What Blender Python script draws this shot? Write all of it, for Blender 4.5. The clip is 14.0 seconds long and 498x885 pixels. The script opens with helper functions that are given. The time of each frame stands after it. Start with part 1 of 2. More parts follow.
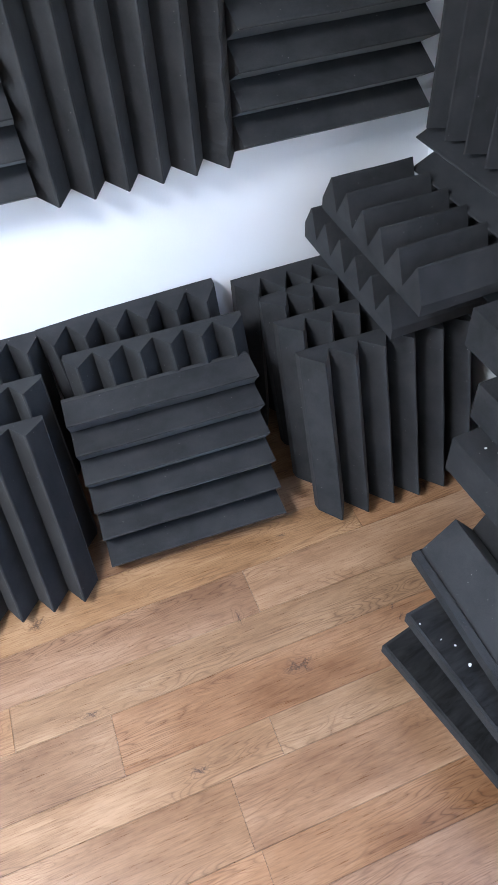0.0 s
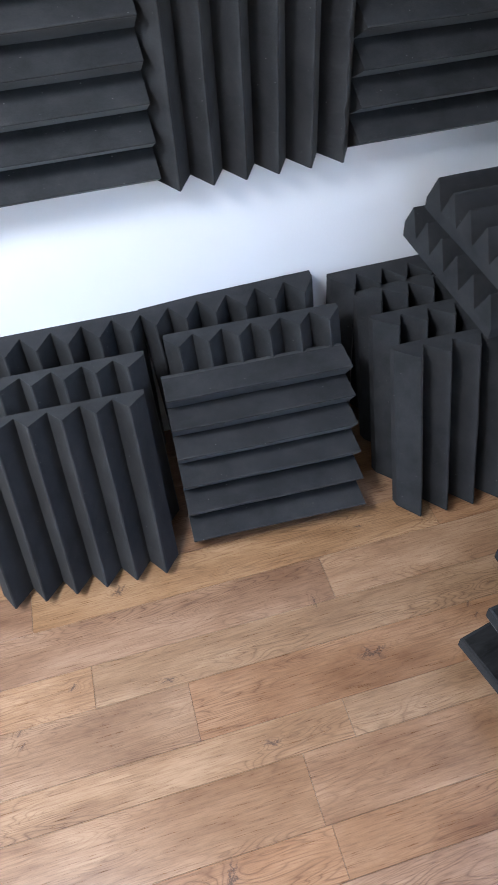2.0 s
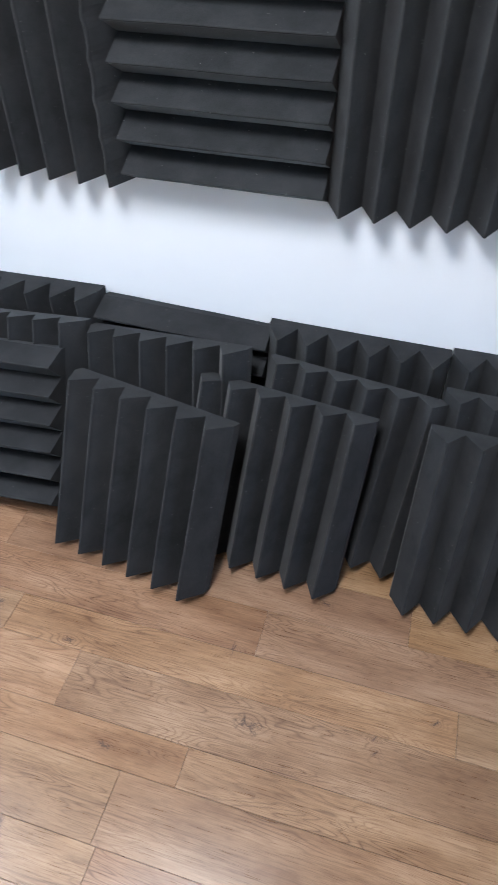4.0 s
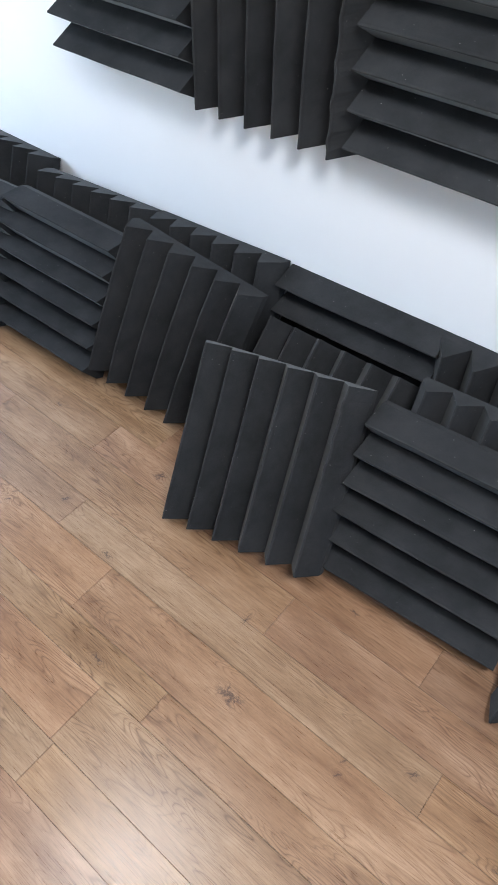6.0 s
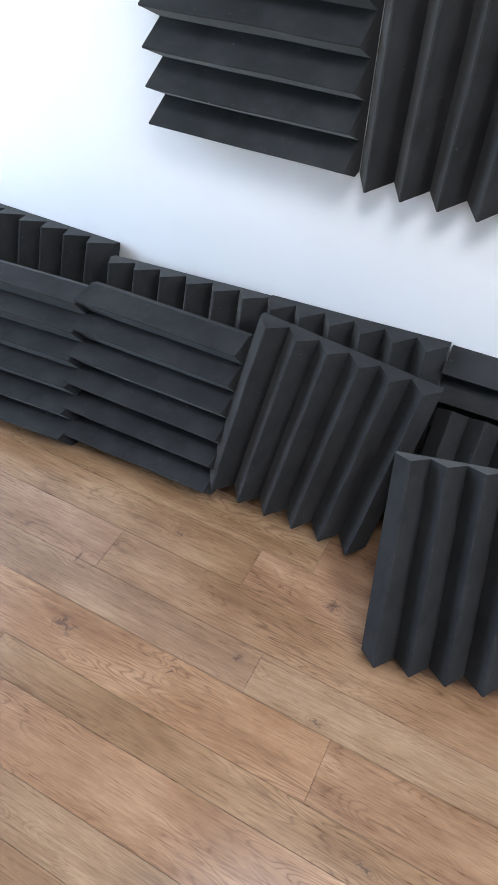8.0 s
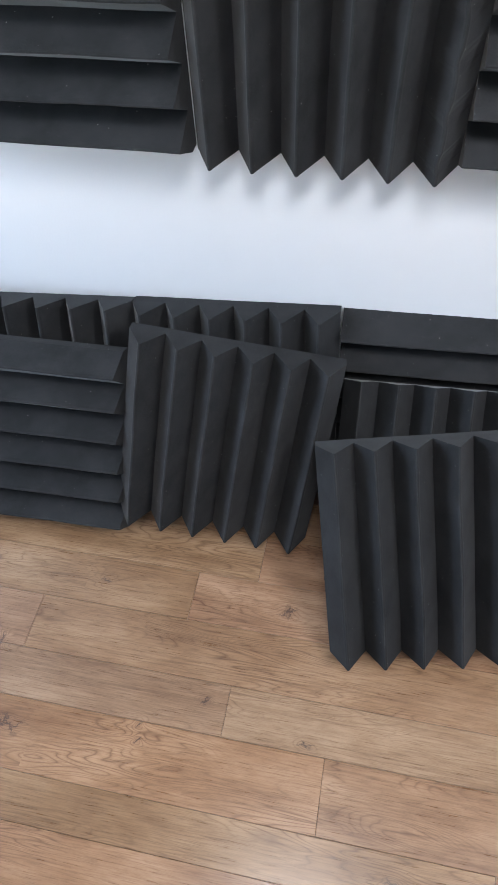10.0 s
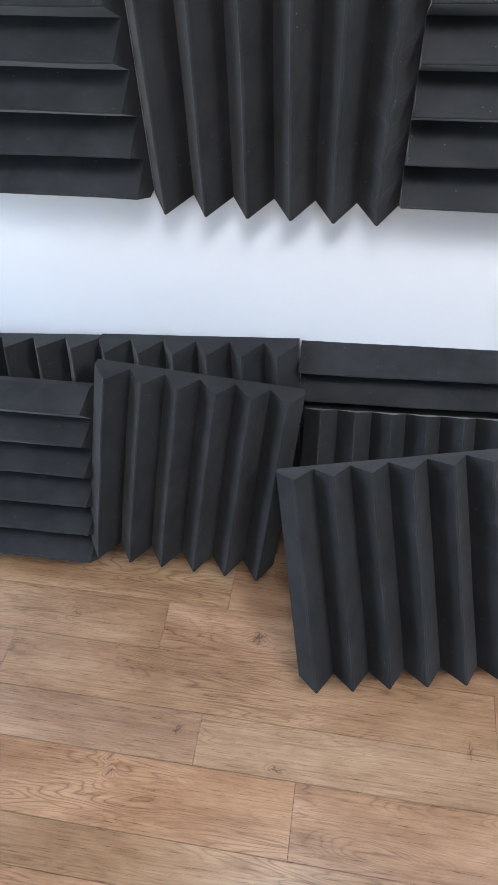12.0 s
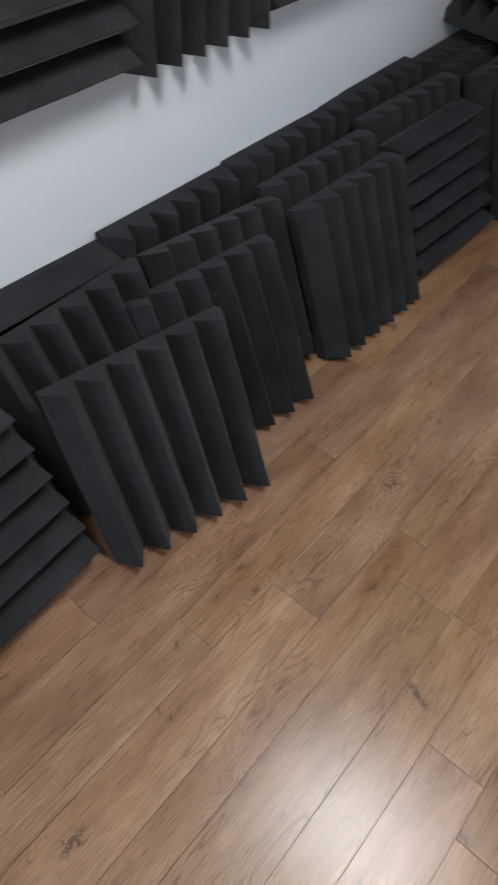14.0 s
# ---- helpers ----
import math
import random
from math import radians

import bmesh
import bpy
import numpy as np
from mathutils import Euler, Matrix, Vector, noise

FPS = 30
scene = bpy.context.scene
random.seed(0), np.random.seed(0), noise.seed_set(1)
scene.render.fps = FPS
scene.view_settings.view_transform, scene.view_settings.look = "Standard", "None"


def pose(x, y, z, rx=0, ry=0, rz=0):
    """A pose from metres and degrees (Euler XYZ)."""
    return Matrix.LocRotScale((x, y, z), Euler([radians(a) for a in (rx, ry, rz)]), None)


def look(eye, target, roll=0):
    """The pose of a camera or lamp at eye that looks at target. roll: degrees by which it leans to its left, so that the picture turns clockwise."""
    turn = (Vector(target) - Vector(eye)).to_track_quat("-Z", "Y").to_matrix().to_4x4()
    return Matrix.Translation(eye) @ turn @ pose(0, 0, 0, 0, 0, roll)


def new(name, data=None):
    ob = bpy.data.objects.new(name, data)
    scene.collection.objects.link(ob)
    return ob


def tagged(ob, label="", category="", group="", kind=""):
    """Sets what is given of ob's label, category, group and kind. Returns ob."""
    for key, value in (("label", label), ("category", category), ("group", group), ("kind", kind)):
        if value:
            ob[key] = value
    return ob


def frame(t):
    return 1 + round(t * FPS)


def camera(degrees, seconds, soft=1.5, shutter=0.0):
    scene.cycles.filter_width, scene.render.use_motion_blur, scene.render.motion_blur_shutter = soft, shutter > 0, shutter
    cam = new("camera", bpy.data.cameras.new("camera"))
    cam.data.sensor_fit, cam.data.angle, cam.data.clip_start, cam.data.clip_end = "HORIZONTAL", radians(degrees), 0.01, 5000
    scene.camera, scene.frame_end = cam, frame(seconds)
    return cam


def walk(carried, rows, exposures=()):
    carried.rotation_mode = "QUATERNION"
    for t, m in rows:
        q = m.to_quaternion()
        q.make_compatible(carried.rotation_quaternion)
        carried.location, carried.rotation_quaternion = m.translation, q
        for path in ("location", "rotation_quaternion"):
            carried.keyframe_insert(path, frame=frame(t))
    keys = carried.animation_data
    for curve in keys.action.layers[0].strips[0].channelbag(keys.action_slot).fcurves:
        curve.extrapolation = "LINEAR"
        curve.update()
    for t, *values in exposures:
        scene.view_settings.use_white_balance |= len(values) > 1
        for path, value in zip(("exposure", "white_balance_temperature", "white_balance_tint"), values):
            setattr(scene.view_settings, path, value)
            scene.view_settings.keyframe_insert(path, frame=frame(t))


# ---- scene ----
cam = camera(41.0, 14.0, shutter=0.15)
# seconds, eye x y z, yaw, pitch, roll
ROWS = [
    (0.0, 2.941, -1.584, 1.618, -17.78, -47.96, -4.59),
    (0.5, 2.915, -1.593, 1.6, -18.89, -47.39, -3.8),
    (1.0, 2.912, -1.61, 1.607, -19.0, -46.67, -3.78),
    (1.5, 2.889, -1.616, 1.615, -17.9, -46.93, -3.15),
    (2.0, 2.796, -1.617, 1.619, -12.63, -47.01, -4.07),
    (2.5, 2.702, -1.595, 1.622, -6.95, -46.6, -2.36),
    (5.0, 1.769, -1.511, 1.594, 33.28, -43.82, -0.28),
    (5.5, 1.502, -1.417, 1.603, 39.59, -45.63, -0.51),
    (6.0, 1.263, -1.397, 1.6, 38.23, -48.65, 1.7),
    (6.5, 1.081, -1.442, 1.626, 34.63, -45.81, -4.03),
    (7.0, 0.863, -1.456, 1.589, 34.3, -46.67, -1.33),
    (9.3, 0.19, -1.285, 1.578, 17.13, -50.63, -0.39),
    (9.5, 0.261, -1.245, 1.573, 17.82, -51.84, -2.6),
    (10.0, 0.365, -1.213, 1.561, 14.4, -53.11, -3.94),
    (10.5, 0.407, -1.219, 1.569, 13.74, -53.26, -6.2),
    (11.0, 0.43, -1.24, 1.569, 9.97, -52.51, -5.14),
    (11.5, 0.439, -1.244, 1.571, 9.44, -52.68, -4.39),
    (12.0, 0.415, -1.246, 1.589, 11.6, -50.17, -3.32),
    (12.5, 0.46, -1.219, 1.582, 4.67, -51.01, -1.52),
    (13.0, 0.64, -1.184, 1.535, -9.76, -52.53, 0.35),
    (13.5, 0.796, -1.221, 1.542, -26.82, -51.98, -0.89),
    (14.0, 0.909, -1.319, 1.558, -51.45, -51.16, 2.7),
]
EXPOSURES = [(0.0, 5.08, 5950, 11), (2.5, 4.68, 5950, 11), (5.0, 4.05, 6250, 9), (7.0, 4.05, 6300, 10), (9.5, 4.02, 6350, 11), (12.0, 4.08, 6300, 11), (13.0, 4.12, 6350, 11), (13.5, 3.98, 6350, 10), (14.0, 3.38, 6550, 10)]
walk(cam, [(t, pose(x, y, z, 90 + pitch, 0, yaw) @ pose(0, 0, 0, 0, 0, roll)) for t, x, y, z, yaw, pitch, roll in ROWS], EXPOSURES)

# ---- world, sun, daylight and added fill lamps ----
SUN_FROM = Vector((-0.22, -0.45, 0.866)).normalized()
world = bpy.data.worlds.new("world")
scene.world = world
world.use_nodes = True
sky = world.node_tree.nodes.new("ShaderNodeTexSky")
sky.sky_type, sky.sun_disc = "NISHITA", False
sky.sun_elevation = math.asin(SUN_FROM.z)
sky.sun_rotation = math.atan2(SUN_FROM.x, SUN_FROM.y)
world.node_tree.nodes["Background"].inputs["Strength"].default_value = 0.05
world.node_tree.links.new(sky.outputs[0], world.node_tree.nodes["Background"].inputs["Color"])

sun = new("sun", bpy.data.lights.new("sun", "SUN"))
sun.data.energy, sun.data.angle, sun.data.color = 3.2, radians(7.0), (0.82, 0.92, 1.0)
sun.matrix_world = look(SUN_FROM * 20, (0, 0, 0))


def window_light(eye, target, wide, high, watts, colour):
    lamp = new("window_light", bpy.data.lights.new("window_light", "AREA"))
    lamp.data.shape, lamp.data.size, lamp.data.size_y = "RECTANGLE", wide, high
    lamp.data.energy, lamp.data.color = watts, colour
    lamp.matrix_world = look(eye, target)


X_WEST, X_EAST, Y_SOUTH, CEIL = -2.0, 4.05, -4.6, 2.45
WIN_W = (-1.75, -0.3, 0.75, 2.2)     # west window: y from, y to, z from, z to
# two unseen roof windows, set by the floor's glare, with added sun-blocking panels: x from, x to, y from, y to
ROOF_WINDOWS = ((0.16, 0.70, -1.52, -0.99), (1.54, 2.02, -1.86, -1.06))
FILL_COLOUR = (0.82, 0.92, 1.0)
FILL_GAP_E = (-2.75, -1.25, 0.85, 2.15)  # opening added in the east wall for a fill lamp: y from, y to, z from, z to
FILL_GAP_S = (0.4, 1.6, 1.8, 2.25)      # unseen south opening, added for frontal fill: x from, x to, z from, z to
window_light((X_WEST - 0.1, -1.02, 1.48), (1.5, -0.5, 0.9), 1.4, 1.4, 2.6, (0.74, 0.88, 1.0))
# Weak fill lamp behind the added east opening; no source is known there.
window_light((X_EAST + 0.1, -2.0, 1.5), (1.0, -0.9, 0.6), 1.5, 1.3, 0.12, (0.95, 0.97, 1.0))
# Small fill lamp added on the unseen south side to lift the fronts.
window_light((1.0, Y_SOUTH - 0.1, 2.02), (1.0, 0, 1.0), 1.15, 0.42, 0.3, FILL_COLOUR)
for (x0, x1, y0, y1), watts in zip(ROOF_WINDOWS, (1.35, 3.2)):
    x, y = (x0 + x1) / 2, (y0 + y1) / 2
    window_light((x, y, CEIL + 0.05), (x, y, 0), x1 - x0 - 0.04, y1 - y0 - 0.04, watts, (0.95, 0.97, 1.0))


# ---- materials ----
def material(name):
    m = bpy.data.materials.new(name)
    m.use_nodes = True
    n = m.node_tree.nodes
    return m, n, m.node_tree.links, n["Principled BSDF"]


def ramp(n, stops):
    r = n.new("ShaderNodeValToRGB")
    while len(r.color_ramp.elements) < len(stops):
        r.color_ramp.elements.new(0.5)
    for e, (p, c) in zip(r.color_ramp.elements, stops):
        e.position, e.color = p, (*c, 1)
    return r


def noise_tex(n, l, coord, scale, detail=4, rough=0.6, distort=0.0):
    t = n.new("ShaderNodeTexNoise")
    t.inputs["Scale"].default_value, t.inputs["Detail"].default_value = scale, detail
    t.inputs["Roughness"].default_value, t.inputs["Distortion"].default_value = rough, distort
    l.new(coord, t.inputs["Vector"])
    return t


def mix(n, l, kind, fac, a, b):
    m = n.new("ShaderNodeMix")
    m.data_type, m.blend_type = "RGBA", kind
    for socket, value in ((m.inputs[0], fac), (m.inputs[6], a), (m.inputs[7], b)):
        if hasattr(value, "is_linked"):
            l.new(value, socket)
        else:
            socket.default_value = value if socket == m.inputs[0] else (*value, 1)
    return m.outputs[2]


def math_node(n, l, op, a, b=None, clamp=False):
    m = n.new("ShaderNodeMath")
    m.operation, m.use_clamp = op, clamp
    for socket, value in zip(m.inputs, (a, b)):
        if value is None:
            continue
        if hasattr(value, "is_linked"):
            l.new(value, socket)
        else:
            socket.default_value = value
    return m.outputs[0]


def foam_material():
    m, n, l, p = material("charcoal_foam")
    tc = n.new("ShaderNodeTexCoord").outputs["Object"]
    info = n.new("ShaderNodeObjectInfo")
    fine = noise_tex(n, l, tc, 900, 2, 0.7)
    cells = n.new("ShaderNodeTexVoronoi")
    cells.inputs["Scale"].default_value = 700
    l.new(tc, cells.inputs["Vector"])
    broad = noise_tex(n, l, tc, 9, 4, 0.6)
    base = ramp(n, [(0.3, (0.027, 0.0275, 0.029)), (0.7, (0.045, 0.0458, 0.048))])
    l.new(broad.outputs["Fac"], base.inputs["Fac"])
    speck = ramp(n, [(0.35, (0.75, 0.75, 0.75)), (0.62, (1.15, 1.15, 1.15))])
    l.new(fine.outputs["Fac"], speck.inputs["Fac"])
    col = mix(n, l, "MULTIPLY", 1.0, base.outputs[0], speck.outputs[0])
    # specks of dust caught in the open cells, here and there
    dust = n.new("ShaderNodeTexVoronoi")
    dust.inputs["Scale"].default_value = 85
    l.new(tc, dust.inputs["Vector"])
    pick = n.new("ShaderNodeSeparateColor")
    l.new(dust.outputs["Color"], pick.inputs[0])
    size = math_node(n, l, "MULTIPLY", math_node(n, l, "SUBTRACT", pick.outputs[0], 0.62, clamp=True), 0.26)
    flecks = math_node(n, l, "LESS_THAN", dust.outputs["Distance"], size)
    col = mix(n, l, "MIX", math_node(n, l, "MULTIPLY", flecks, 0.55), col, (0.34, 0.33, 0.33))
    tone = math_node(n, l, "MULTIPLY_ADD", info.outputs["Random"], 0.12)
    n[-1].inputs[2].default_value = 0.94
    hsv = n.new("ShaderNodeHueSaturation")
    l.new(col, hsv.inputs["Color"])
    l.new(tone, hsv.inputs["Value"])
    l.new(hsv.outputs[0], p.inputs["Base Color"])
    p.inputs["Roughness"].default_value = 1.0
    p.inputs["Specular IOR Level"].default_value = 0.0
    p.inputs["Sheen Weight"].default_value, p.inputs["Sheen Roughness"].default_value = 0.16, 0.3
    bump = n.new("ShaderNodeBump")
    bump.inputs["Strength"].default_value, bump.inputs["Distance"].default_value = 0.12, 0.0003
    l.new(mix(n, l, "MIX", 0.5, cells.outputs["Distance"], broad.outputs["Fac"]), bump.inputs["Height"])
    l.new(bump.outputs[0], p.inputs["Normal"])
    return m


def paint_material(name, colour, rough=0.75):
    m, n, l, p = material(name)
    pos = n.new("ShaderNodeNewGeometry").outputs["Position"]
    broad, fine = noise_tex(n, l, pos, 1.3, 5, 0.6), noise_tex(n, l, pos, 160, 3, 0.6)
    r = ramp(n, [(0.3, tuple(c * 0.96 for c in colour)), (0.7, colour)])
    l.new(broad.outputs["Fac"], r.inputs["Fac"])
    l.new(r.outputs[0], p.inputs["Base Color"])
    p.inputs["Roughness"].default_value = rough
    bump = n.new("ShaderNodeBump")
    bump.inputs["Strength"].default_value, bump.inputs["Distance"].default_value = 0.25, 0.0015
    l.new(fine.outputs["Fac"], bump.inputs["Height"])
    l.new(bump.outputs[0], p.inputs["Normal"])
    return m


PERIOD = 1.18   # the printed boards repeat after this length
# knots of the print: x within the repeat, y, half length, half width
KNOTS = [(0.27, -0.573, 0.030, 0.020), (0.87, -0.945, 0.040, 0.028), (-0.01, -0.925, 0.012, 0.011), (0.355, -0.866, 0.022, 0.010),
         (0.776, -0.765, 0.008, 0.022), (1.164, -0.892, 0.010, 0.010), (0.56, -1.085, 0.022, 0.013), (0.12, -0.815, 0.018, 0.012),
         (0.40, -1.32, 0.030, 0.040), (0.98, -0.57, 0.016, 0.010)]


def wood_material():
    m, n, l, p = material("oak_board")
    pos = n.new("ShaderNodeNewGeometry").outputs["Position"]
    info = n.new("ShaderNodeObjectInfo")
    sep = n.new("ShaderNodeSeparateXYZ")
    l.new(pos, sep.inputs[0])
    # each board takes its own piece of the grain
    shift = n.new("ShaderNodeCombineXYZ")
    l.new(math_node(n, l, "MULTIPLY", info.outputs["Random"], 37.0), shift.inputs[0])
    l.new(math_node(n, l, "MULTIPLY", info.outputs["Random"], 11.0), shift.inputs[1])
    l.new(math_node(n, l, "MULTIPLY", info.outputs["Random"], 5.0), shift.inputs[2])
    add = n.new("ShaderNodeVectorMath")
    l.new(pos, add.inputs[0])
    l.new(shift.outputs[0], add.inputs[1])
    # knots with a crossed crack at their heart
    near, cracks = None, None
    warp = noise_tex(n, l, pos, 60, 3, 0.7)
    ragged = math_node(n, l, "MULTIPLY", math_node(n, l, "SUBTRACT", warp.outputs["Fac"], 0.5), 1.9)
    px = math_node(n, l, "FLOORED_MODULO", math_node(n, l, "ADD", sep.outputs[0], 0.25), PERIOD)
    for k, (kx, ky, a, b) in enumerate(KNOTS):
        skew = 0.9 * math.sin(k * 2.3)
        dx = math_node(n, l, "DIVIDE", math_node(n, l, "SUBTRACT", px, (kx + 0.25) % PERIOD), a)
        dy = math_node(n, l, "DIVIDE", math_node(n, l, "SUBTRACT", sep.outputs[1], ky), b)
        d2 = math_node(n, l, "ADD", math_node(n, l, "MULTIPLY", dx, dx), math_node(n, l, "MULTIPLY", dy, dy))
        g = math_node(n, l, "DIVIDE", 1.0, math_node(n, l, "ADD", d2, 1.0))
        one = math_node(n, l, "ABSOLUTE", math_node(n, l, "ADD", math_node(n, l, "ADD", dx, math_node(n, l, "MULTIPLY", dy, skew)), ragged))
        two = math_node(n, l, "ABSOLUTE", math_node(n, l, "SUBTRACT", math_node(n, l, "SUBTRACT", math_node(n, l, "MULTIPLY", dx, 0.9 - skew), dy), math_node(n, l, "MULTIPLY", ragged, 1.3)))
        thin = math_node(n, l, "SUBTRACT", 1.0, math_node(n, l, "MULTIPLY", math_node(n, l, "MINIMUM", one, two), 4.5), clamp=True)
        c = math_node(n, l, "MULTIPLY", thin, math_node(n, l, "SUBTRACT", 1.25, d2, clamp=True))
        near = g if near is None else math_node(n, l, "MAXIMUM", near, g)
        cracks = c if cracks is None else math_node(n, l, "MAXIMUM", cracks, c)

    def along(sx, sy, detail, rough, distort=0.0):
        mp = n.new("ShaderNodeMapping")
        mp.inputs["Scale"].default_value = (sx, sy, 1.0)
        l.new(add.outputs[0], mp.inputs["Vector"])
        return noise_tex(n, l, mp.outputs[0], 1.0, detail, rough, distort).outputs["Fac"]

    # broad tone, then dark growth lines in patches, then fine fibres
    base = ramp(n, [(0.30, (0.205, 0.112, 0.060)), (0.5, (0.322, 0.196, 0.116)), (0.70, (0.440, 0.290, 0.186))])
    l.new(along(3.2, 11.0, 6, 0.68), base.inputs["Fac"])
    phase = math_node(n, l, "MULTIPLY", along(2.4, 17.0, 2, 0.45, 0.5), 21.0)
    phase = math_node(n, l, "ADD", phase, math_node(n, l, "MULTIPLY", near, 4.0))
    rings = math_node(n, l, "PINGPONG", phase, 0.5)
    ring_tone = ramp(n, [(0.0, (0.34, 0.27, 0.22)), (0.13, (0.84, 0.81, 0.79)), (0.3, (1.0, 1.0, 1.0)), (0.5, (1.06, 1.06, 1.06))])
    l.new(rings, ring_tone.inputs["Fac"])
    patch = ramp(n, [(0.44, (0.10, 0.10, 0.10)), (0.60, (0.74, 0.74, 0.74))])
    l.new(along(1.9, 8.0, 3, 0.55), patch.inputs["Fac"])
    ring_fac = math_node(n, l, "MAXIMUM", patch.outputs[0], math_node(n, l, "MULTIPLY", near, 0.8))
    fibre = along(13.0, 330.0, 4, 0.75)
    streak = along(2.4, 150.0, 4, 0.65)
    col = mix(n, l, "MULTIPLY", math_node(n, l, "MULTIPLY", ring_fac, math_node(n, l, "MULTIPLY_ADD", fibre, 0.9)), base.outputs[0], ring_tone.outputs[0])
    lines = math_node(n, l, "PINGPONG", math_node(n, l, "MULTIPLY", along(0.55, 21.0, 3, 0.5, 0.25), 17.0), 0.5)
    line_tone = ramp(n, [(0.0, (0.58, 0.52, 0.47)), (0.12, (0.94, 0.93, 0.92)), (0.22, (1.02, 1.02, 1.02))])
    l.new(lines, line_tone.inputs["Fac"])
    line_fac = ramp(n, [(0.42, (0.06, 0.06, 0.06)), (0.64, (0.50, 0.50, 0.50))])
    l.new(along(1.1, 5.0, 2, 0.5), line_fac.inputs["Fac"])
    col = mix(n, l, "MULTIPLY", line_fac.outputs[0], col, line_tone.outputs[0])
    fibre_tone = ramp(n, [(0.34, (0.55, 0.50, 0.46)), (0.50, (1.02, 1.02, 1.02)), (0.66, (1.12, 1.12, 1.12))])
    l.new(fibre, fibre_tone.inputs["Fac"])
    col = mix(n, l, "MULTIPLY", 0.65, col, fibre_tone.outputs[0])
    streak_tone = ramp(n, [(0.30, (0.62, 0.55, 0.50)), (0.42, (0.98, 0.98, 0.98)), (0.7, (1.10, 1.10, 1.10))])
    l.new(streak, streak_tone.inputs["Fac"])
    col = mix(n, l, "MULTIPLY", 0.4, col, streak_tone.outputs[0])
    halo = ramp(n, [(0.45, (0, 0, 0)), (0.95, (1, 1, 1))])
    l.new(near, halo.inputs["Fac"])
    col = mix(n, l, "MIX", math_node(n, l, "MULTIPLY", halo.outputs[0], 0.32), col, (0.20, 0.115, 0.075))
    col = mix(n, l, "MIX", math_node(n, l, "MULTIPLY", cracks, 0.9), col, (0.055, 0.032, 0.024))
    hsv = n.new("ShaderNodeHueSaturation")
    l.new(col, hsv.inputs["Color"])
    value = math_node(n, l, "MULTIPLY", info.outputs["Random"], 0.20)
    l.new(math_node(n, l, "ADD", value, 0.88), hsv.inputs["Value"])
    other = math_node(n, l, "FRACT", math_node(n, l, "MULTIPLY", info.outputs["Random"], 13.7))
    l.new(math_node(n, l, "ADD", math_node(n, l, "MULTIPLY", other, 0.12), 1.02), hsv.inputs["Saturation"])
    third = math_node(n, l, "FRACT", math_node(n, l, "MULTIPLY", info.outputs["Random"], 29.3))
    l.new(math_node(n, l, "ADD", math_node(n, l, "MULTIPLY", third, 0.009), 0.494), hsv.inputs["Hue"])
    l.new(hsv.outputs[0], p.inputs["Base Color"])
    l.new(math_node(n, l, "ADD", math_node(n, l, "MULTIPLY", fibre, 0.18), 0.21), p.inputs["Roughness"])
    p.inputs["Specular IOR Level"].default_value = 0.7
    bump = n.new("ShaderNodeBump")
    bump.inputs["Strength"].default_value, bump.inputs["Distance"].default_value = 0.4, 0.0002
    l.new(math_node(n, l, "ADD", fibre, math_node(n, l, "MULTIPLY", rings, 0.6)), bump.inputs["Height"])
    l.new(bump.outputs[0], p.inputs["Normal"])
    return m


# Near-black streaked film for the backs of the pile's two lowest panels.
def backing_material():
    m, n, l, p = material("black_backing")
    tc = n.new("ShaderNodeTexCoord").outputs["Object"]
    mp = n.new("ShaderNodeMapping")
    mp.inputs["Scale"].default_value = (9.0, 9.0, 34.0)
    mp.inputs["Rotation"].default_value = (0, radians(38), 0)
    l.new(tc, mp.inputs["Vector"])
    smear = noise_tex(n, l, mp.outputs[0], 1.0, 5, 0.65, 0.6).outputs["Fac"]
    r = ramp(n, [(0.38, (0.006, 0.006, 0.0062)), (0.72, (0.024, 0.024, 0.025))])
    l.new(smear, r.inputs["Fac"])
    l.new(r.outputs[0], p.inputs["Base Color"])
    p.inputs["Roughness"].default_value, p.inputs["Specular IOR Level"].default_value = 0.7, 0.15
    bump = n.new("ShaderNodeBump")
    bump.inputs["Strength"].default_value, bump.inputs["Distance"].default_value = 0.3, 0.001
    l.new(smear, bump.inputs["Height"])
    l.new(bump.outputs[0], p.inputs["Normal"])
    return m


def plain(name, colour, rough=0.6):
    m, n, l, p = material(name)
    p.inputs["Base Color"].default_value = (*colour, 1)
    p.inputs["Roughness"].default_value = rough
    return m


FOAM = foam_material()
BACKING = backing_material()
WALL = paint_material("white_wall_paint", (0.85, 0.855, 0.87))
# Unseen walls and ceiling: this grey is chosen to hold down bounced light.
ROOM_WALL = paint_material("room_wall_paint", (0.48, 0.48, 0.47))
CEILING = paint_material("ceiling_paint", (0.50, 0.50, 0.49))
WOOD = wood_material()
SUBFLOOR = plain("dark_joint", (0.075, 0.049, 0.035), 0.9)
SUN_STOP = paint_material("window_frame_paint", (0.8, 0.8, 0.8), 0.4)
FLECK = plain("white_fleck", (0.75, 0.75, 0.74), 0.8)


# ---- mesh helpers ----
def part(name, bm, mat, parent, label=""):
    me = bpy.data.meshes.new(name)
    bm.to_mesh(me)
    bm.free()
    me.materials.append(mat)
    ob = new(name, me)
    if parent:
        ob.parent = parent
    if label:
        ob["label"] = label
    return ob


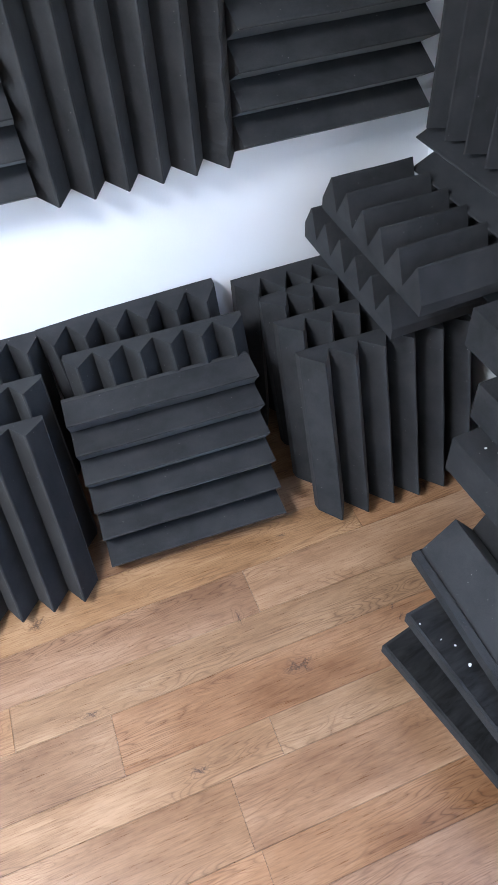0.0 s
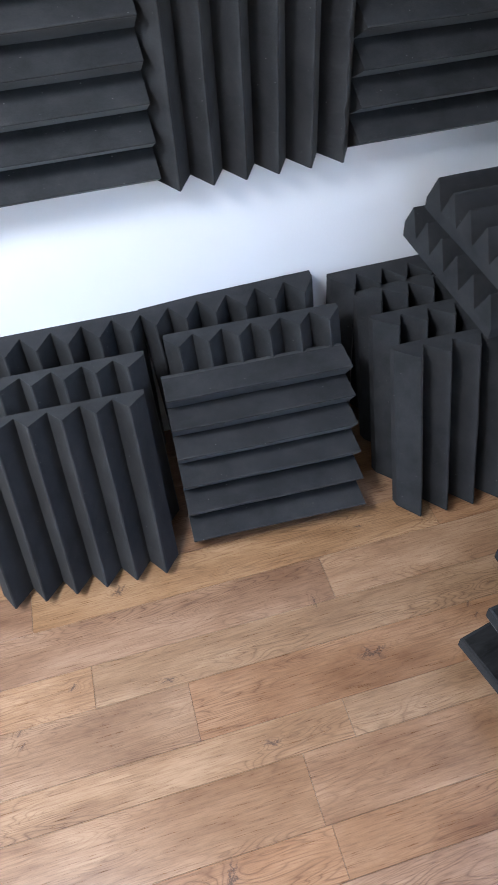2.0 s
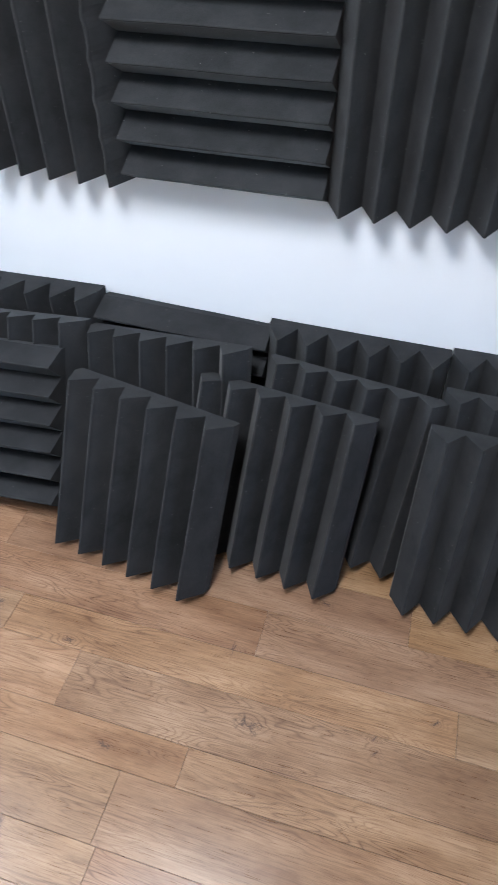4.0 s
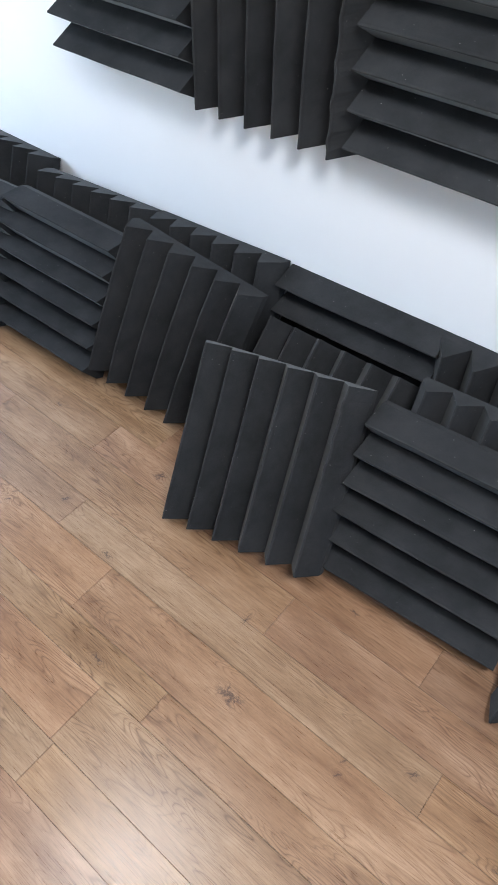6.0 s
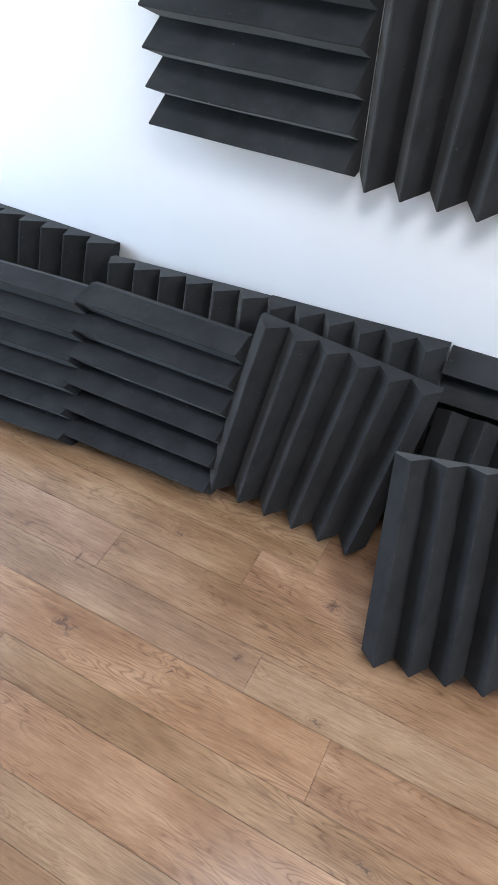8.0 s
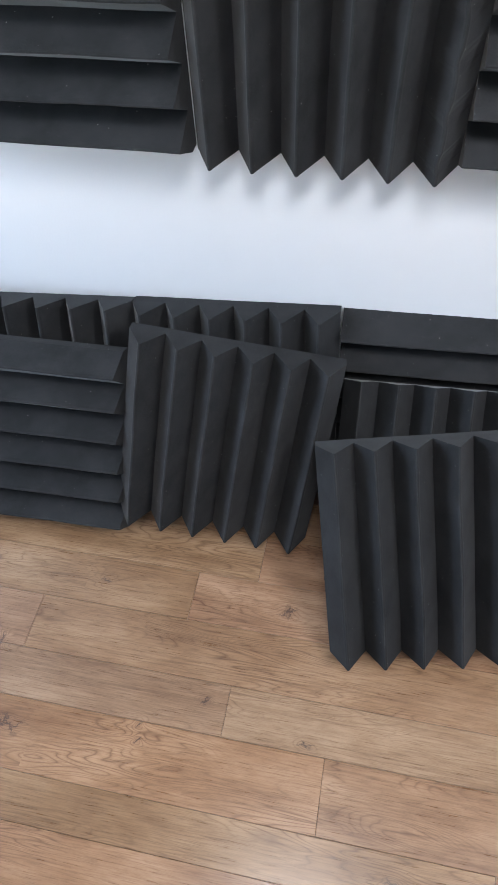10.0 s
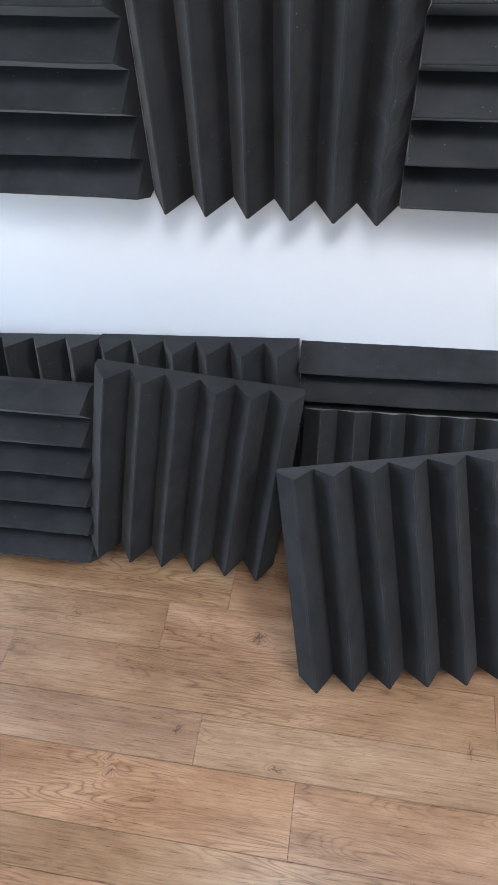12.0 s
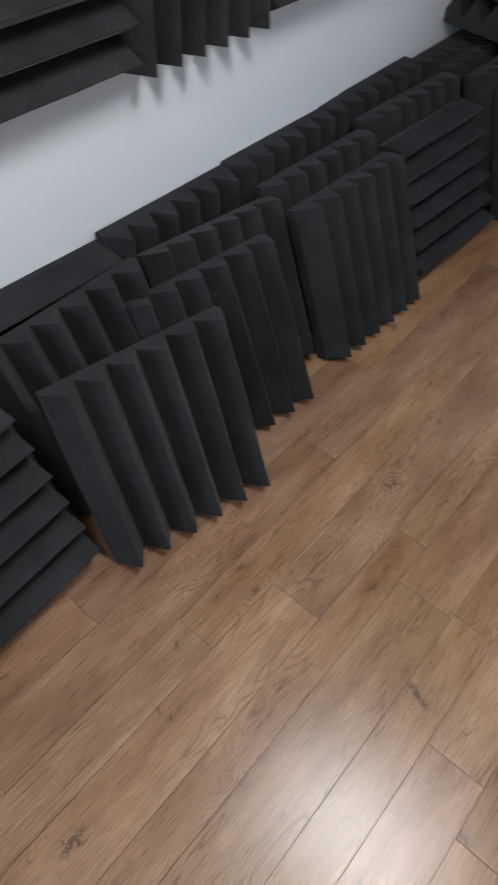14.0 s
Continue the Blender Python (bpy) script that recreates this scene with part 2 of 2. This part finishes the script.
def box(bm, x0, x1, y0, y1, z0, z1):
    v = [bm.verts.new((x, y, z)) for x in (x0, x1) for y in (y0, y1) for z in (z0, z1)]
    for f in ((0, 1, 3, 2), (4, 6, 7, 5), (0, 4, 5, 1), (2, 3, 7, 6), (0, 2, 6, 4), (1, 5, 7, 3)):
        bm.faces.new([v[i] for i in f])


def structure(name, boxes, mat, label):
    bm = bmesh.new()
    for b in boxes:
        box(bm, *b)
    return tagged(part(name, bm, mat, None), label, name.split("_")[0], kind="structure")


# ---- the room ----
T = 0.2
structure("wall_north", [(X_WEST - T, X_EAST + T, 0, T, -0.1, CEIL)], WALL, "white painted plaster wall with foam panels on it")
y0, y1, z0, z1 = FILL_GAP_E
structure("wall_east", [(X_EAST, X_EAST + T, Y_SOUTH, y0, -0.1, CEIL), (X_EAST, X_EAST + T, y1, -0.0005, -0.1, CEIL),
                        (X_EAST, X_EAST + T, y0, y1, -0.1, z0), (X_EAST, X_EAST + T, y0, y1, z1, CEIL)], WALL, "white painted plaster end wall with a window")
y0, y1, z0, z1 = WIN_W
structure("wall_west", [(X_WEST - T, X_WEST, Y_SOUTH, y0, -0.1, CEIL), (X_WEST - T, X_WEST, y1, -0.0005, -0.1, CEIL),
                        (X_WEST - T, X_WEST, y0, y1, -0.1, z0), (X_WEST - T, X_WEST, y0, y1, z1, CEIL)], ROOM_WALL, "pale grey painted wall with a window")
x0, x1, z0, z1 = FILL_GAP_S
structure("wall_south", [(X_WEST - T, x0, Y_SOUTH - T, Y_SOUTH, -0.1, CEIL), (x1, X_EAST + T, Y_SOUTH - T, Y_SOUTH, -0.1, CEIL),
                         (x0, x1, Y_SOUTH - T, Y_SOUTH, -0.1, z0), (x0, x1, Y_SOUTH - T, Y_SOUTH, z1, CEIL)], ROOM_WALL, "pale grey painted wall with a small high window")
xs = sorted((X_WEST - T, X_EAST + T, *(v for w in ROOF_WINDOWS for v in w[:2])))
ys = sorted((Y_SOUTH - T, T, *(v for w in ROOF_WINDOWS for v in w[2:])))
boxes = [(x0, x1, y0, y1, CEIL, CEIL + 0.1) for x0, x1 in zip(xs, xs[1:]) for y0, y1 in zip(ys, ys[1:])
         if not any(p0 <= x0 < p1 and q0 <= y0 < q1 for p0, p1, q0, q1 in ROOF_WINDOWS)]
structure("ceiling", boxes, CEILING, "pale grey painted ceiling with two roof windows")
# White panel added over each roof window to keep the sun lamp out.
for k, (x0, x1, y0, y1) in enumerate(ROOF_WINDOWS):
    structure("window_%d" % (k + 1), [(x0 - 0.02, x1 + 0.02, y0 - 0.02, y1 + 0.02, CEIL + 0.101, CEIL + 0.12)], SUN_STOP, "roof window with its white blind drawn")
floor = structure("floor", [(X_WEST, X_EAST, Y_SOUTH, 0, -0.1, -0.004)], SUBFLOOR, "light oak board floor with knots and fine joints")

# ---- foam panels ----
PITCH, RIDGE, DEPTH, BASE = 0.082, 0.50, 0.110, 0.031
ACROSS = 6 * PITCH


def soft(v, seed, amount):
    return noise.noise(Vector(v) * 7.0 + Vector((seed * 3.7, seed * 1.3, seed * 0.7))) * amount


def foam_panel(kind, seed, length=RIDGE, bow=0.0, wobble=0.0022, wide=1.0, edge="", pressed=0.0, backed=False):
    """A wedge foam panel at the origin, its back in the plane y = 0, its wedges towards -y, standing on z = 0.
    pressed: from this height up, in parts of the ridge, a neighbour's wedges dent the last ridge."""
    root = new("acoustic_foam_panel")

    def place(u, v, d, dent=0.0):
        # u across the wedges, v along the ridges, d out from the back
        d += bow * math.sin(math.pi * v / length) * (0.4 + 0.6 * u / ACROSS)
        u2 = u + soft((u, v, d), seed, wobble) * (1.0 if d > 0.05 else 0.5)
        d2 = d + soft((v, u, d + 2), seed + 5, wobble)
        u2 -= dent * max(0.0, math.cos(2 * math.pi * (v / PITCH - 0.5)))
        if kind == "V":
            return ((u2 - ACROSS / 2) * wide, -d2, v)
        return ((v - length / 2) * wide, -d2, u2)

    steps = 8
    bm = bmesh.new()
    grid = {}
    us = [ACROSS * i / 6 for i in range(7)]
    for i, u in enumerate(us):
        for j in range(steps + 1):
            v = length * j / steps
            for k, d in enumerate((0.0, BASE)):
                grid[i, j, k] = bm.verts.new(place(u, v, d))
    for i in range(6):
        for j in range(steps):
            bm.faces.new([grid[i, j, 0], grid[i + 1, j, 0], grid[i + 1, j + 1, 0], grid[i, j + 1, 0]])
    for i in range(6):
        for j, s in ((0, 1), (steps, -1)):
            bm.faces.new([grid[i, j, 0], grid[i + 1, j, 0], grid[i + 1, j, 1], grid[i, j, 1]])
    for j in range(steps):
        for i in (0, 6):
            bm.faces.new([grid[i, j, 0], grid[i, j + 1, 0], grid[i, j + 1, 1], grid[i, j, 1]])
    bmesh.ops.recalc_face_normals(bm, faces=bm.faces)
    part("base_slab", bm, FOAM, root)
    if backed:
        bm = bmesh.new()
        rim = ACROSS / 2 - 0.007
        box(bm, -rim * wide, rim * wide, -0.004, 0.0016, 0.007, length - 0.007)
        bmesh.ops.recalc_face_normals(bm, faces=bm.faces)
        part("backing", bm, BACKING, root, "black streaked film over the back")
    r = 0.0055
    for w in range(6):
        bm = bmesh.new()
        a, b, c = w * PITCH, (w + 0.5) * PITCH, (w + 1) * PITCH
        tip = DEPTH - 0.001
        section = [(a, BASE), (b - r, tip - r * 1.5), (b - r * 0.6, tip - r * 0.5), (b - r * 0.2, tip - r * 0.05), (b + r * 0.2, tip - r * 0.05), (b + r * 0.6, tip - r * 0.5), (b + r, tip - r * 1.5), (c, BASE)]
        if edge == "cut" and w == 0:        # sawn upright through the first wedge
            section = [(a, BASE), (a, tip), (b, tip), (c, BASE)]
        if edge == "broad" and w == 0:      # the outer two wedges left as one
            continue
        if edge == "broad" and w == 1:
            section = [(0, BASE), (0.018, BASE + 0.001), (0.023, BASE - 0.007), (0.027, BASE), (0.098, tip - 0.004), (0.102, tip), (0.107, tip - 0.004), (c, BASE)]
        dented = pressed > 0 and w == 5
        fine = 48 if dented else steps
        rings = []
        for j in range(fine + 1):
            v = length * j / fine
            dent = 0.004 if dented and v > length * (1 - pressed) else 0.0
            rings.append([bm.verts.new(place(u, v, d, dent if d > BASE + 0.01 else 0.0)) for u, d in section])
        for q0, q1 in zip(rings, rings[1:]):
            for i in range(len(section) - 1):
                bm.faces.new([q0[i], q0[i + 1], q1[i + 1], q1[i]])
        bm.faces.new(rings[0])
        bm.faces.new(rings[-1])
        bmesh.ops.recalc_face_normals(bm, faces=bm.faces)
        part("wedge", bm, FOAM, root)
    return root


def turn(lean, roll, heading):
    return Matrix.Rotation(radians(heading), 4, "Z") @ Matrix.Rotation(radians(lean), 4, "X") @ Matrix.Rotation(radians(roll), 4, "Y")


seeds = iter(range(1, 500))


def stand(kind, x, y, lean, roll, heading, label, group="foam panels leaning along the wall", z=None, bow=0.0, length=RIDGE, wide=1.0, pressed=0.0):
    ob = foam_panel(kind, next(seeds), length, bow, wide=wide, pressed=pressed)
    m = turn(lean, roll, heading)
    if z is None:
        half = (ACROSS if kind == "V" else length) / 2
        z = -min((m @ Vector((s * half, 0, 0))).z for s in (-1, 1)) + 0.001
    ob.matrix_world = Matrix.Translation((x, y, z)) @ m
    return tagged(ob, label, "foam panel", group)


UPRIGHT, LEVEL = "with upright wedges", "with level wedges"
Z_HUNG, STEP = 0.877, 0.99
ON_WALL = "charcoal wedge foam panel %s glued to the white wall"
for i in range(5):
    low = 0.011 if i == 0 else 0.0
    stand("H", STEP * i - 0.25 - low, -0.001, 0, 0, 0, ON_WALL % LEVEL, "foam panels on the wall", Z_HUNG - low)
    if i < 4:
        stand("V", STEP * i + ACROSS / 2, -0.001, 0, 0, 0, ON_WALL % UPRIGHT, "foam panels on the wall", Z_HUNG, pressed=1.0)
stand("V", X_EAST - 0.001, -0.095 - ACROSS / 2, 0, 0, -90, ON_WALL % UPRIGHT, "foam panels on the wall", Z_HUNG)
stand("H", X_EAST - 0.001, -0.094 - 0.25, 0, 0, -90, ON_WALL % LEVEL, "foam panels on the wall", Z_HUNG - ACROSS)

# the row that stands against the wall: kind, x, y, lean, roll, heading
BACK = "charcoal wedge foam panel %s standing against the wall"
for kind, x, y, lean, roll, heading in (
        ("V", -0.99, -0.19, -22, 0, 0), ("V", -0.435, -0.23, -22.6, -1.6, 3), ("V", 0.076, -0.155, -16.8, -3.0, 0.5), ("H", 0.583, -0.059, -10.1, -1.9, 0.3),
        ("V", 1.085, -0.029, -2.7, -2.1, -0.9), ("H", 1.570, -0.122, -14.0, 2.9, 2.4), ("V", 2.090, -0.040, -3.7, 1.0, 0.5), ("V", 2.607, -0.036, -4.5, 0.5, 1.5), ("V", 3.144, -0.034, -3.1, -3.5, -3.6)):
    stand(kind, x, y, lean, roll, heading, BACK % (UPRIGHT if kind == "V" else LEVEL), wide=1.035 if kind == "V" else 1.035, z=0.017 if x > 3 else 0.010 if 1 < x < 1.8 else 0.001)
# the row between
MIDDLE = "charcoal wedge foam panel %s leaning between two others"
for kind, x, y, lean, roll, heading in (
        ("V", 0.591, -0.453, -45, -1, 1), ("V", 1.120, -0.346, -24.2, -4.1, -1.2), ("V", 1.613, -0.322, -20.4, -5.2, -6.0), ("V", 2.090, -0.362, -26, 2, -5),
        ("V", 2.604, -0.324, -19.7, -2.1, -5.0), ("V", 3.166, -0.285, -16.4, -3.7, -7.7)):
    stand(kind, x, y, lean, roll, heading, MIDDLE % UPRIGHT)
# the front row
FRONT = "charcoal wedge foam panel %s leaning in front row"
for kind, x, y, lean, roll, heading, bow in (
        ("H", -0.909, -0.454, -30, -1, 3, 0.0), ("H", -0.436, -0.397, -26.3, 1.3, 2.5, 0.0), ("V", 0.035, -0.351, -22.3, 8.4, 6.1, 0.012), ("V", 0.622, -0.595, -37.8, -8.1, 4.1, 0.0),
        ("H", 1.075, -0.468, -25.7, -1.4, 2.3, 0.0), ("V", 1.599, -0.569, -24.0, -1.1, -12.1, 0.0), ("V", 1.934, -0.475, -26, -0.3, -7.5, 0.0),
        ("V", 2.568, -0.480, -22.2, 0.3, -1.4, 0.0), ("H", 3.117, -0.469, -26.2, -0.4, -2.8, 0.0)):
    stand(kind, x, y, lean, roll, heading, FRONT % (UPRIGHT if kind == "V" else LEVEL), bow=bow, pressed=0.5 if 0.6 < x < 0.7 else 0.0)
# the stack in the corner
for x, y, lean, roll, heading in ((3.723, -0.516, -17.3, -0.4, -2), (3.709, -0.372, -16.8, 1.2, 1.3), (3.732, -0.212, -13.5, -1.4, 2.6), (3.668, -0.045, -4, 0.5, 2)):
    stand("V", x, y, lean, roll, heading, "charcoal wedge foam panel standing upright in the corner stack", "foam panels stacked in the corner")
stand("H", 3.825, -0.475, -86, 2.9, 4.8, "charcoal foam offcut lying wedges up on the corner stack", "foam panels stacked in the corner", 0.538, length=0.28)
stand("H", 3.825, -0.549, -86.2, 0.4, 2, "charcoal foam offcut lying on top of the corner stack", "foam panels stacked in the corner", 0.653, length=0.24)

# the pile by the end wall: wedges up or down, far left corner, heading, part of the full width
for up, x, y, z, heading, wide, edge, label in (
        (False, 3.412, -1.020, 0.111, 12, 1.0, "", "charcoal foam panel lying face down on the floor"),
        (False, 3.462, -1.016, 0.222, 7, 1.0, "", "charcoal foam panel, its black back flecked with white"),
        (True, 3.545, -0.896, 0.222, 0, 1.0, "broad", "charcoal foam panel lying wedges up in the pile"),
        (False, 3.705, -0.757, 0.445, 3, 0.68, "cut", "charcoal foam offcut lying face down on the pile"),
        (False, 3.778, -0.715, 0.556, 2, 0.54, "cut", "charcoal foam offcut flecked with white on the pile"),
        (False, 3.822, -0.590, 0.667, 1, 0.45, "cut", "charcoal foam offcut on top of the pile")):
    ob = foam_panel("V", next(seeds), wide=wide, edge=edge, backed=z < 0.3 and not up)
    spin = Matrix.Rotation(radians(heading), 4, "Z")
    corner = Vector((ACROSS * wide / 2, -RIDGE if up else 0, 0))
    ob.matrix_world = Matrix.Translation(Vector((x, y, z)) + spin @ corner) @ spin @ Matrix.Rotation(radians(-90 if up else 90), 4, "X")
    tagged(ob, label, "foam panel", "foam panels piled by the end wall")
stand("V", X_EAST - 0.03, -0.885, -3, 0, -90, "charcoal wedge foam panel leaning against the end wall", "foam panels piled by the end wall")


def fleck(x, y, z, size):
    bm = bmesh.new()
    ring = [bm.verts.new((size * random.uniform(0.6, 1.2) * math.cos(a), size * random.uniform(0.4, 0.8) * math.sin(a), 0.0006)) for a in (0, 1.1, 2.2, 3.2, 4.2, 5.3)]
    foot = [bm.verts.new((v.co.x * 1.1, v.co.y * 1.1, -0.0006)) for v in ring]
    bm.faces.new(ring)
    for k in range(6):
        bm.faces.new([foot[k], foot[(k + 1) % 6], ring[(k + 1) % 6], ring[k]])
    ob = part("paint_fleck", bm, FLECK, None)
    ob.location = (x, y, z)
    ob.rotation_euler.z = random.uniform(0, 3)
    tagged(ob, "small white fleck of paint on dark foam", "fleck", "paint flecks")


random.seed(2)
for x, y, z, size in ((3.786, -0.800, 0.4463, 0.006), (3.755, -0.815, 0.4463, 0.004), (3.772, -0.84, 0.4463, 0.003),
                      (3.477, -1.05, 0.2252, 0.002), (3.521, -1.123, 0.2252, 0.003), (3.526, -1.172, 0.2252, 0.005), (3.50, -1.10, 0.2252, 0.002)):
    fleck(x, y, z, size)

# ---- the floor's boards, last ----
random.seed(4)
# rows: far edge, near edge, x of a joint within the repeat
EDGES = [-0.002, -0.128, -0.255, -0.380, -0.507, -0.635, -0.772, -0.885, -1.034, -1.127, -1.283, -1.39, -1.53, -1.64, -1.77, -1.90, -2.03, -2.16, -2.29, -2.42, -2.55, -2.68, -2.81, -2.94, -3.07, -3.20, -3.33, -3.46, -3.59, -3.72, -3.85, -3.98, -4.11, -4.24, -4.37, -4.50, -4.595]
JOINT = {4: 0.03, 5: 0.835, 6: 0.17, 7: 0.40, 8: 0.752, 9: 0.62}
for i, (far, near) in enumerate(zip(EDGES, EDGES[1:])):
    start = JOINT.get(i, random.random() * PERIOD)
    width = far - near
    meshes = {}
    x = start - PERIOD * 3
    while x < X_EAST:
        a, b = max(x, X_WEST + 0.001), min(x + PERIOD, X_EAST - 0.001)
        x += PERIOD
        if b - a < 0.03:
            continue
        key = round(b - a, 4)
        if key not in meshes:
            bm = bmesh.new()
            g, c = 0.0004, 0.0005
            lx, ly = key / 2 - g, width / 2 - g
            lower = [bm.verts.new((sx * lx, sy * ly, -0.004)) for sx, sy in ((-1, -1), (1, -1), (1, 1), (-1, 1))]
            rim = [bm.verts.new((sx * lx, sy * ly, -c)) for sx, sy in ((-1, -1), (1, -1), (1, 1), (-1, 1))]
            top = [bm.verts.new((sx * (lx - c), sy * (ly - c), 0.0)) for sx, sy in ((-1, -1), (1, -1), (1, 1), (-1, 1))]
            for k in range(4):
                m = (k + 1) % 4
                bm.faces.new([lower[k], lower[m], rim[m], rim[k]])
                bm.faces.new([rim[k], rim[m], top[m], top[k]])
            bm.faces.new(top)
            me = bpy.data.meshes.new("board")
            bm.to_mesh(me)
            bm.free()
            me.materials.append(WOOD)
            meshes[key] = me
        board = new("board", meshes[key])
        board.parent = floor
        board.location = ((a + b) / 2, (far + near) / 2, 0)
